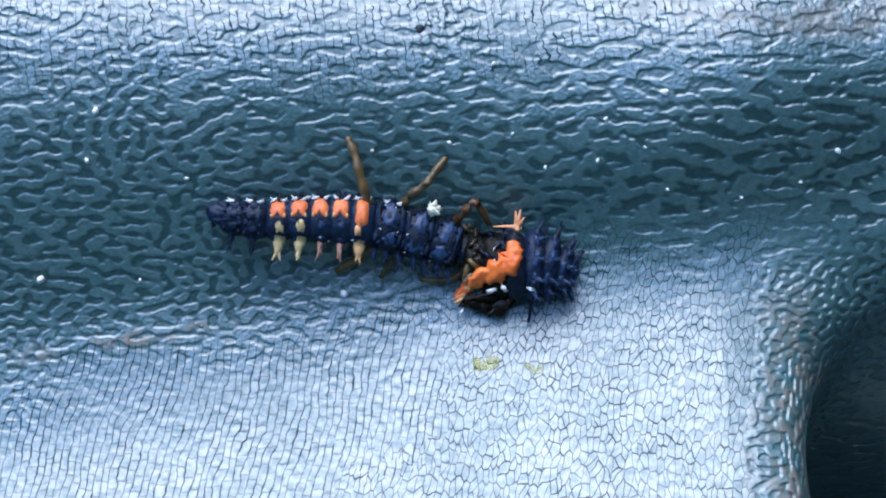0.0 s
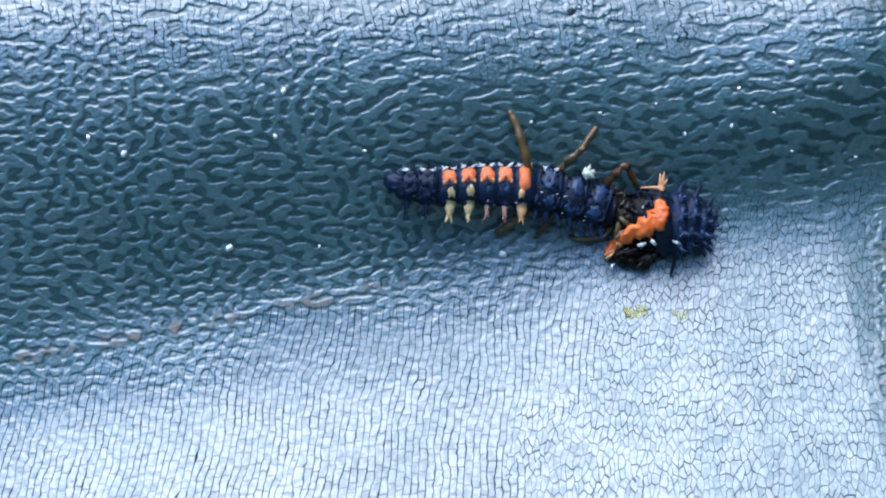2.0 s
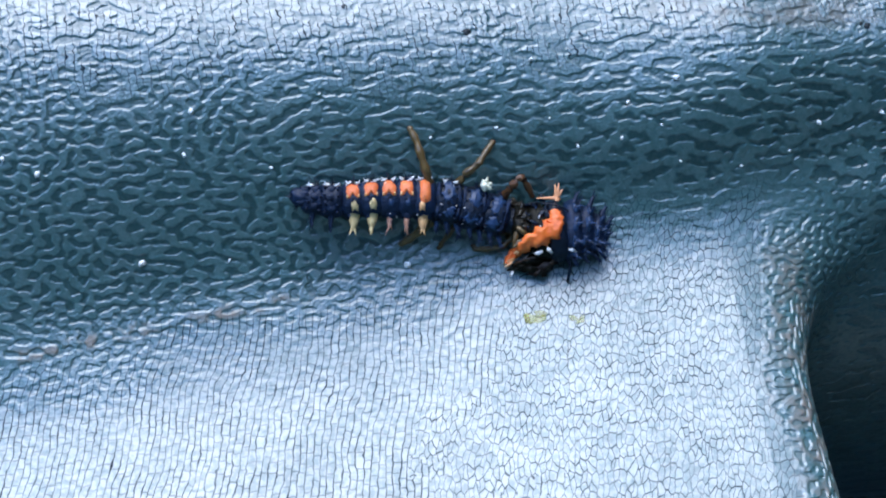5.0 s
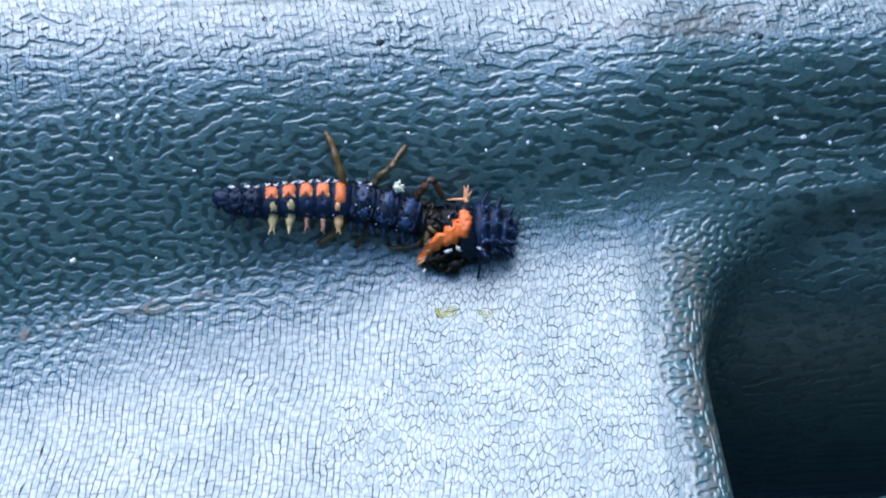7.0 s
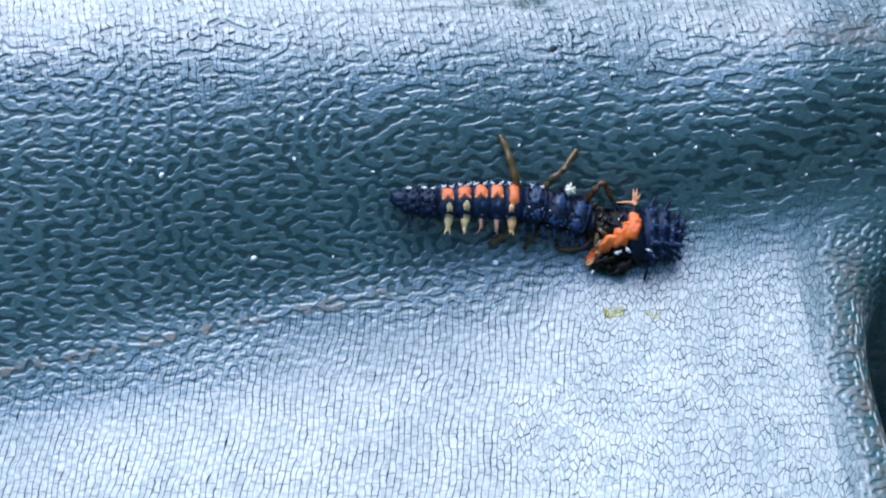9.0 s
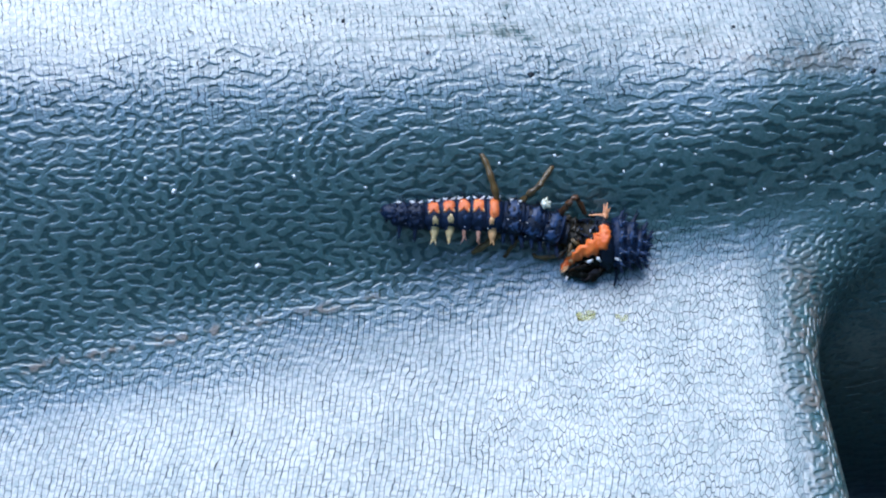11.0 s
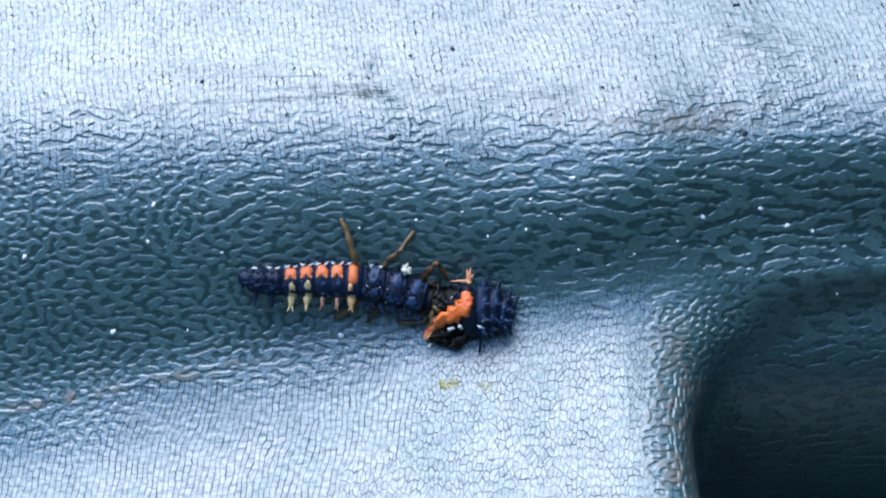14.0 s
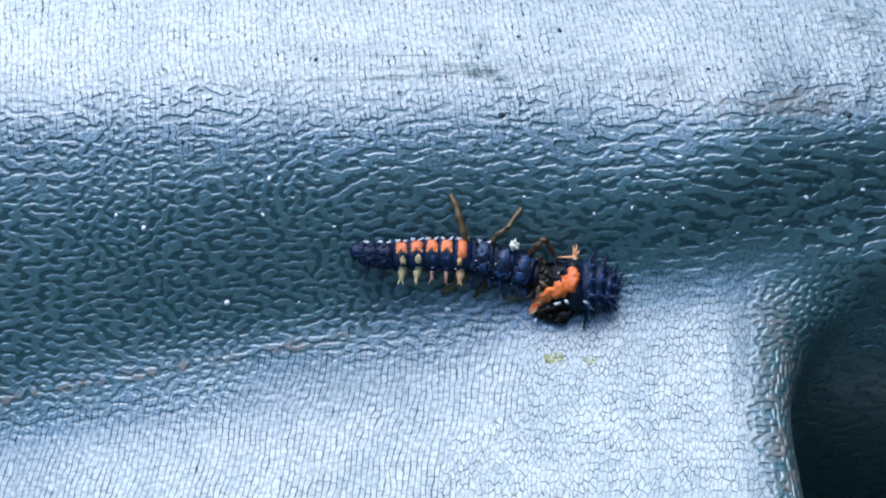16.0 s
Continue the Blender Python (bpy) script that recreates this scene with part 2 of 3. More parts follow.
def build_panel():
    rng = np.random.default_rng(4)
    step = 0.034
    xs, ys = axis_steps(-25.0, 23.5, step, -400, 400), axis_steps(-17.8, 17.4, step, -300, 300)
    X, Y = np.meshgrid(xs, ys)
    ny, nx = X.shape
    Z = base(np.clip(X, -60, 40), np.clip(Y, -22, 24))
    # the grain runs along the panel and wavers
    warp = bands(rng, ny, nx, step, 6.0, 5.0, 0.5)
    warp2 = bands(rng, ny, nx, step, 9.0, 9.0, 0.6)
    longer = bands(rng, ny, nx, step, 1.6, 0.54, 0.38)
    worm = bands(rng, ny, nx, step, 0.84, 0.41, 0.38)
    along = ss(-2, 8, X) * 0.8 + 0.6 * ss(2, 5, Y) * (1 - ss(-2, 8, X))
    worm = worm * (1 - along) + longer * along + 0.3 * bands(rng, ny, nx, step, 0.5, 0.28, 0.4)
    pits = bands(rng, ny, nx, step, 0.54, 0.40, 0.4)
    rounder = ss(0.0, 1.2, warp2 + 0.6 * ss(-6, -14, X)) * ss(2, -2, X)
    worm = worm * (1 - 0.7 * rounder) + pits * 1.1 * rounder
    worm = worm + 0.06 * bands(rng, ny, nx, step, 0.24, 0.2, 0.5)
    yv, yc = valley(X), crest(X)
    edge = X - pad_end(Y) + 0.12 * warp
    lower = ss(0.9, -1.5, Y)
    # round the pad's end the grain turns: rungs across, then folds along the edge
    rungs = bands(rng, ny, nx, step, 0.55, 0.31, 0.45)
    folds = bands(rng, ny, nx, step, 0.25, 0.62, 0.45)
    bent = bands(rng, ny, nx, step, 0.48, 0.38, 0.4)
    rung_w = ss(-2.3, -1.5, edge) * (1 - ss(-1.0, -0.6, edge) * ss(-2.6, -4.6, Y)) * ss(0.6, 0.0, edge) * lower
    fold_w = ss(-1.1, -0.7, edge) * ss(1.8, 1.0, edge) * ss(-2.6, -4.6, Y)
    bent_w = ss(-0.5, 0.5, edge) * ss(5.0, 2.0, edge) * ss(2.0, -2.0, Y) * (1 - fold_w)
    worm = worm * (1 - np.clip(rung_w + fold_w + bent_w, 0, 1)) + rungs * rung_w + folds * fold_w + bent * bent_w
    on_bank = ss(-0.6, 0.6, Y - yv + 0.3 * warp) * ss(0.3, -1.6, Y - yc + 0.5 * warp)
    # rounded ridges round the pits on the bank, flatter ones elsewhere
    cut = np.clip(on_bank + bent_w, 0, 1)
    ridge = ss(-0.85 + 0.12 * cut, 0.10 + 0.15 * cut, worm)
    # where the worm grain is deep and where the fine cracks take over
    far = ss(2.5, 8, X)
    on_pad = ss(0, 1, (-0.9 + 0.9 * far - (Y - yv + 0.35 * warp)) / (2.3 - 0.9 * far))
    on_top = ss(0.4, 4.4, Y - yc + 0.7 * warp)
    beside = ss(-2.3, -1.5, edge) * ss(2.0, -1.0, Y)
    pocket = ss(0.0, 1.2, edge) * ss(0.5, -4.0, Y)
    worn = np.exp(-(((X - 15.3) / 1.8) ** 2) - ((Y - 11.4) / 1.6) ** 2)
    deep = 1 - (0.82 - 0.45 * worn) * np.clip(on_pad * (1 - beside) + on_top, 0, 1)
    crack_w = np.clip(ss(-0.5, -2.2, Y - yv - 0.9 * ss(-3, 6, X) + 0.3 * warp) * (1 - 0.85 * beside) + ss(-0.9, 1.6, Y - yc + 0.4 * warp) * (0.3 + 0.7 * ridge), 0, 1)
    crack_w = crack_w * (1 - ss(-1.9, -1.1, edge) * ss(4, 2, Y))
    # where the cracks run: a wavering grid that leans along the panel
    wob, jag = bands(rng, ny, nx, step, 0.9, 1.3, 0.6), bands(rng, ny, nx, step, 0.32, 0.30, 0.5)
    lean = np.where(Y < 3, -0.20 * (Y - yv), 0.14 * (Y - yc))
    cell_x = (X + lean + 0.026 * wob + np.where(Y < 3, 0.010, 0.022) * jag + 0.06 * warp)
    cell_y = (Y + 0.04 * warp + np.where(Y < 3, 0.012, 0.026) * np.roll(jag, 97, 1)) * np.where(Y < 3, 1.0, 1.05)
    in_middle = ss(-0.3, 0.3, (X + 1.0) / 3 + 0.8 * warp2 + 0.3 * wob) * (Y < 3)
    crack = crack_w * (0.72 + 0.28 * ss(-1.2, 0.8, bands(rng, ny, nx, step, 1.5, 1.5, 0.8)))
    fade = ss(60, 24, np.abs(X)) * ss(40, 20, np.abs(Y))
    Z = Z + fade * (0.034 + 0.03 * ss(3, 10, X) * on_bank + 0.03 * bent_w + 0.012 * ss(-3.0, 0.0, Y - yc) + 0.058 * fold_w + 0.022 * rung_w + 0.03 * pocket) * deep * ridge + fade * 0.0035 * deep * bands(rng, ny, nx, step, 0.19, 0.16, 0.5)
    Z = Z + fade * 0.0022 * bands(rng, ny, nx, step, 0.5, 0.5, 0.6)
    # pits are darkest on the bank, weaker towards the pad, crest and pocket
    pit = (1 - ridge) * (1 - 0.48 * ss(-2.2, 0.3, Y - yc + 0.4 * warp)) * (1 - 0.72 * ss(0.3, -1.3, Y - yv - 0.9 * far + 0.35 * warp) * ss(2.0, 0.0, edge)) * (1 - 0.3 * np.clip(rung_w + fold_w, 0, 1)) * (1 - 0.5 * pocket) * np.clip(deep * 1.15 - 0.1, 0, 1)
    # a worn seam along the foot of the bank
    seam = np.exp(-(((Y - (valley(X) - 0.90 - 0.02 * (X + 8))) / 0.22) ** 2)) * ss(-6.0, -9.0, X) * ss(-1.0, 0.5, worm + 0.4 * rungs)
    Z = Z + 0.02 * seam * fade
    # beige: worn seam, pad end's rungs and folds, scuffed stretch on the upper face
    scuff_beige = 1.6 * seam + (0.7 * rung_w * ss(0.0, -2.5, Y) + 0.9 * fold_w) * (0.4 + 0.6 * ridge) + 0.60 * np.exp(-(((X - 10.8) / 4.6) ** 4 + ((Y - 7.55 + 0.1 * warp) / 0.85) ** 4))
    # a grey-green smear on the upper face, with streaks and one long scratch
    smear = lambda a, b, lx, ly, tilt=0.0: np.exp(-(((X - a) / lx) ** 2 + ((Y - b - tilt * (X - a)) / ly) ** 2))
    streaks = ss(-0.5, 0.9, bands(rng, ny, nx, step, 1.1, 0.16, 0.6) + 0.5 * bands(rng, ny, nx, step, 0.3, 0.2, 0.6))
    smudge = smear(-1.9, 9.2, 0.75, 0.30) + 0.7 * smear(-1.1, 8.85, 0.9, 0.22, -0.25) + 0.8 * smear(-1.65, 10.5, 0.22, 0.5, 1.1)
    smudge = smudge + 0.75 * smear(-4.2, 8.95, 2.4, 0.13, 0.07) + 0.6 * smear(-4.6, 9.4, 2.2, 0.10, 0.05) + 0.5 * smear(-8.5, 8.8, 2.0, 0.10, 0.03) + 0.35 * smear(1.6, 9.2, 1.6, 0.3) + 0.35 * smear(-13, 8.5, 2.5, 0.14)
    smudge = smudge + 0.4 * smear(7.0, 8.8, 3.0, 0.5) + 0.25 * smear(-9.5, 10.4, 3.0, 0.3) + 0.30 * worn
    smudge = 1.7 * smudge * (0.3 + 0.7 * streaks) + 0.9 * smear(-5.4, 9.95, 2.6, 0.035, 0.0)

    me = bpy.data.meshes.new("moulded_panel")
    co = np.stack([X, Y, Z], -1).reshape(-1, 3) * MM
    me.vertices.add(len(co))
    me.vertices.foreach_set("co", co.ravel().astype(np.float32))
    i = np.arange(ny * nx).reshape(ny, nx)
    quads = np.stack([i[:-1, :-1], i[:-1, 1:], i[1:, 1:], i[1:, :-1]], -1).reshape(-1, 4)
    me.loops.add(quads.size)
    me.loops.foreach_set("vertex_index", quads.ravel().astype(np.int32))
    me.polygons.add(len(quads))
    me.polygons.foreach_set("loop_start", np.arange(0, quads.size, 4, dtype=np.int32))
    me.polygons.foreach_set("use_smooth", np.ones(len(quads), dtype=bool))
    for key, v in (("groove", crack), ("middle", in_middle), ("pit", pit), ("scuff_beige", scuff_beige), ("smudge", smudge)):
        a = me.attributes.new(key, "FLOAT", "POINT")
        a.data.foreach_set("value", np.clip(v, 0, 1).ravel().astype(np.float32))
    a = me.attributes.new("cell_at", "FLOAT_VECTOR", "POINT")
    a.data.foreach_set("vector", np.stack([cell_x + 40, cell_y + 40, 0 * X], -1).ravel().astype(np.float32))
    me.update(calc_edges=True)
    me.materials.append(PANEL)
    ob = new("wall_panel", me)
    ob.matrix_world = RIG
    return tagged(ob, "dark teal glossy moulded plastic panel with embossed leathery grain", "panel", kind="structure")


build_panel()


def build_rim():
    """The moulded lip that closes the pocket below."""
    bm = bmesh.new()
    rows = []
    for i in range(25):
        x = 11.9 + 48 * (i / 24) ** 1.5
        y = -11.75 + 0.22 * (min(x, 30) - 17.9)
        loop = [(-40, 1.0), (y - 1.2, 1.0)]
        loop += [(y - 1.2 + 1.2 * math.sin(a), 2.2 - 1.2 * math.cos(a)) for a in [math.pi * k / 12 for k in range(1, 12)]]
        loop += [(y - 1.2, 3.4), (-40, 3.4)]
        rows.append([bm.verts.new((x * MM, p * MM, q * MM)) for p, q in loop])
    for r, w in zip(rows, rows[1:]):
        for k in range(len(r)):
            bm.faces.new((r[k], w[k], w[(k + 1) % len(r)], r[(k + 1) % len(r)]))
    bm.faces.new(rows[0])
    bm.faces.new(rows[-1][::-1])
    for f in bm.faces:
        f.smooth = True
    me = bpy.data.meshes.new("wall_panel_lip")
    bm.to_mesh(me)
    bm.free()
    me.materials.append(PANEL)
    ob = new("wall_panel_lip", me)
    ob.matrix_world = RIG
    tagged(ob, "smooth dark teal plastic lip below the pocket", "panel lip", kind="structure")


build_rim()


def build_ground():
    # the ground is out of sight, added to bounce light and be reflected
    bm = bmesh.new()
    bmesh.ops.create_grid(bm, x_segments=8, y_segments=8, size=60)
    me = bpy.data.meshes.new("ground")
    bm.to_mesh(me)
    me.materials.append(BOUNCE)
    tagged(new("ground", me), "unseen dull green-grey ground, added for bounce and reflections", "ground", kind="structure")
    # unseen dark screens, added to shape what the panel reflects and to block light
    for name, mat, x, y, sx, sy, tall in (("wall_unseen_backdrop", BACKDROP_DARK, 0, -6, 12, 0.8, 2.4), ("wall_unseen_backdrop", BACKDROP_TEAL, -6, 0, 0.8, 12, 2.0), ("wall_unseen_backdrop", BACKDROP_TEAL, 0, 6, 12, 0.8, 2.0), ("wall_side_blocker", SIDE_BLOCKER, 2.1, 0, 0.3, 11, 4.6)):
        bm = bmesh.new()
        bmesh.ops.create_cube(bm, size=1, matrix=Matrix.Translation((x, y, tall / 2)) @ Matrix.Diagonal((sx, sy, tall, 1)))
        bmesh.ops.bevel(bm, geom=bm.edges[:], offset=0.1 * min(1, sx), segments=2, affect="EDGES")
        me = bpy.data.meshes.new(name)
        bm.to_mesh(me)
        me.materials.append(mat)
        # the unseen blocker is added to darken slopes that face right
        if mat is SIDE_BLOCKER:
            tagged(new(name, me), "unseen tall dark blocker, added to cut light from the right", "house wall", kind="structure")
        else:
            tagged(new(name, me), "unseen dark backdrop, added for the panel to reflect", "hedge", kind="structure")


build_ground()

# ---------------------------------------------------------------- mesh helpers, in panel millimetres
ORIGIN = {}


def thing(name, x, y, z=None, **tags):
    """An Empty at the thing's base on the panel."""
    z = float(base(x, y)) if z is None else z
    ob = new(name)
    ob.empty_display_size = 0.001
    ob.matrix_world = RIG @ Matrix.Translation((x * MM, y * MM, z * MM))
    ORIGIN[ob] = Vector((x, y, z))
    return tagged(ob, **tags)


def part(name, bm, mat, parent, label=""):
    """Links a bmesh, drawn in panel millimetres, as one mesh object under a thing or a part."""
    o = ORIGIN[parent]
    for v in bm.verts:
        v.co = (v.co - o) * MM
    for f in bm.faces:
        f.smooth = True
    me = bpy.data.meshes.new(name)
    bm.to_mesh(me)
    bm.free()
    me.materials.append(mat)
    ob = new(name, me)
    ob.parent = parent
    ORIGIN[ob] = o
    return tagged(ob, label) if label else ob


def tube(bm, points, radii, sides=10):
    """A rounded limb through the points."""
    pts = [Vector(p) for p in points]
    rings = []
    for i, p in enumerate(pts):
        d = (pts[min(i + 1, len(pts) - 1)] - pts[max(i - 1, 0)]).normalized()
        a = d.orthogonal().normalized()
        c = d.cross(a)
        rings.append([bm.verts.new(p + radii[i] * (math.cos(k * math.tau / sides) * a + math.sin(k * math.tau / sides) * c)) for k in range(sides)])
    for r, s in zip(rings, rings[1:]):
        for k in range(sides):
            bm.faces.new((r[k], r[(k + 1) % sides], s[(k + 1) % sides], s[k]))
    for ring, p, i in ((rings[0], pts[0], 0), (rings[-1], pts[-1], -1)):
        d = (pts[0] - pts[1]).normalized() if i == 0 else (pts[-1] - pts[-2]).normalized()
        tip = bm.verts.new(p + d * radii[i] * 0.8)
        for k in range(sides):
            bm.faces.new((ring[k], ring[(k + 1) % sides], tip))
    return bm


def smooth_path(points, n=4):
    """A rounded path through the points."""
    pts = [Vector(p) for p in points]
    out = []
    for i in range(len(pts) - 1):
        a, b, c, d = pts[max(i - 1, 0)], pts[i], pts[i + 1], pts[min(i + 2, len(pts) - 1)]
        for k in range(n):
            t = k / n
            out.append(0.5 * (2 * b + (c - a) * t + (2 * a - 5 * b + 4 * c - d) * t * t + (3 * b - a - 3 * c + d) * t**3))
    return out + [pts[-1]]


def blob(bm, centre, size, turn=0.0, rough=0.1, seed=0, rings=10, sides=16, power=2.0, tilt=0.0):
    """A lumpy rounded body. turn: about the panel's normal; tilt: about its own long axis; degrees."""
    c = Vector(centre)
    m = Euler((radians(tilt), 0, radians(turn))).to_matrix()
    rows = []
    for i in range(rings + 1):
        u = -1 + 2 * i / rings
        u = math.sin(u * math.pi / 2)
        r = max(0.02, (1 - abs(u) ** power)) ** (1 / power)
        row = []
        for k in range(sides):
            a = k * math.tau / sides
            p = Vector((u, r * math.cos(a), r * math.sin(a)))
            lump = 1 + rough * noise.noise(p * 2.3 + Vector((seed * 3.7, 0, 0))) + 0.5 * rough * noise.noise(p * 6.1 + Vector((0, seed * 5.3, 0)))
            q = Vector((p.x * size[0], p.y * size[1], p.z * size[2])) * lump
            row.append(bm.verts.new(c + m @ q))
        rows.append(row)
    for r, s in zip(rows, rows[1:]):
        for k in range(sides):
            bm.faces.new((r[k], s[k], s[(k + 1) % sides], r[(k + 1) % sides]))
    bm.faces.new(rows[0])
    bm.faces.new(rows[-1][::-1])
    return bm


def scolus(bm, root, way, length, width, prongs=3, seed=0):
    """A branched spine: a fleshy stalk that splits into pointed tips."""
    rnd = random.Random(seed)
    root, way = Vector(root), Vector(way).normalized()
    side = way.orthogonal().normalized()
    mid = root + way * length * 0.5
    first = len(bm.verts)
    tube(bm, [root, root + way * length * 0.3, mid, mid + way * length * 0.2], [width * 0.5, width * 0.45, width * 0.34, width * 0.18], 8)
    for k in range(prongs + 2):
        s = Matrix.Rotation(math.tau * k / (prongs + 2) + rnd.uniform(-0.5, 0.5), 3, way) @ side
        start = root + way * length * rnd.uniform(0.32, 0.6)
        end = start + (way * rnd.uniform(0.6, 1.1) + s * rnd.uniform(0.15, 0.5)) * length * rnd.uniform(0.35, 0.6)
        n = len(bm.verts)
        tube(bm, [start, start.lerp(end, 0.5) + way * length * 0.03, end], [width * 0.20, width * 0.11, width * 0.03], 5)
        bm.verts.ensure_lookup_table()
        bm.faces.new((bm.verts[first + 8 + k % 8], bm.verts[n], bm.verts[n + 2]))
    return bm


def bristles(bm, root, way, length, count, spread, seed=0, width=0.018):
    """A tuft of stiff hairs."""
    rnd = random.Random(seed)
    for _ in range(count):
        d = (Vector(way).normalized() + Vector([rnd.uniform(-spread, spread) for _ in range(3)])).normalized()
        a = Vector(root) + Vector([rnd.uniform(-0.05, 0.05) for _ in range(3)])
        n = length * rnd.uniform(0.6, 1.1)
        tube(bm, [a, a + d * n * 0.5, a + d * n + Vector((0, 0, -0.1 * n))], [width, width * 0.7, width * 0.25], 5)
    return bm


# ---------------------------------------------------------------- the feeding larva
class Ring:
    """One body ring: its centre, half width, half height, half length and turn."""

    def __init__(self, x, y, half_w, half_h, half_l, turn, lift=0.1):
        self.x, self.y, self.w, self.h, self.l, self.turn = x, y, half_w, half_h, half_l, turn
        self.z = float(base(x, y)) + half_h + lift

    def at(self, u, v, out=0.0):
        """A place on the ring's upper side: u along the body, v across it, each from -1 to 1."""
        t = radians(self.turn)
        dx, dy = u * self.l, v * (self.w + out)
        top = (self.h + out) * math.sqrt(max(0.0, 1 - v * v)) * (1 - 0.25 * abs(u) ** 2.6)
        return Vector((self.x + dx * math.cos(t) - dy * math.sin(t), self.y + dx * math.sin(t) + dy * math.cos(t), self.z + top))


def ring_mesh(r, seed, rough=0.14):
    return blob(bmesh.new(), (r.x, r.y, r.z), (r.l, r.w, r.h), r.turn, rough, seed, 12, 28, 2.8)


def patch(r, u0, v0, ru, rv, shape, thick=0.03, seed=0):
    """A raised spot that follows the ring's skin. shape(a): its outline, 1 on average."""
    bm = bmesh.new()
    rows = []
    for i in range(6):
        q = i / 5
        row = []
        for k in range(44):
            a = k * math.tau / 44
            e = shape(a) * q * (1 + 0.16 * noise.noise((math.cos(a) * 2 + seed, math.sin(a) * 2, seed * 1.7)))
            lift = thick * (1 - q**3) - 0.03 * q**6 + 0.01 * noise.noise((q * 5, a * 3, seed))
            row.append(bm.verts.new(r.at(max(-1.1, min(1.1, u0 + ru * e * math.cos(a))), max(-0.99, min(0.99, v0 + rv * e * math.sin(a))), lift)))
        rows.append(row)
    for a, b in zip(rows, rows[1:]):
        for k in range(44):
            bm.faces.new((a[k], b[k], b[(k + 1) % 44], a[(k + 1) % 44]))
    bmesh.ops.remove_doubles(bm, verts=bm.verts[:], dist=0.0005)
    return bm


def away(a, b):
    """The angle between two directions."""
    return abs((a - b + math.pi) % math.tau - math.pi)


def peak(a, degrees_at, width):
    return math.exp(-(away(a, radians(degrees_at)) / radians(width)) ** 2)


def two_lobed(a):
    """A spot with a broad top and two short pointed lobes below, a notch between them."""
    return 0.92 + 0.12 * peak(a, 35, 25) + 0.12 * peak(a, 145, 25) + 0.38 * peak(a, -52, 17) + 0.38 * peak(a, -128, 17) - 0.50 * peak(a, -90, 17)


def drop_shaped(a):
    """Broad above, a shoulder on one side, drawn out to a narrow end below."""
    return 0.80 + 0.25 * peak(a, 90, 40) + 0.22 * peak(a, -40, 25) + 0.40 * peak(a, -100, 18) - 0.12 * peak(a, 180, 30)


def forked(a):
    """A rounded drop on two short spread feet."""
    return 0.72 + 0.25 * peak(a, 90, 35) + 0.42 * peak(a, -62, 14) + 0.42 * peak(a, -118, 14)


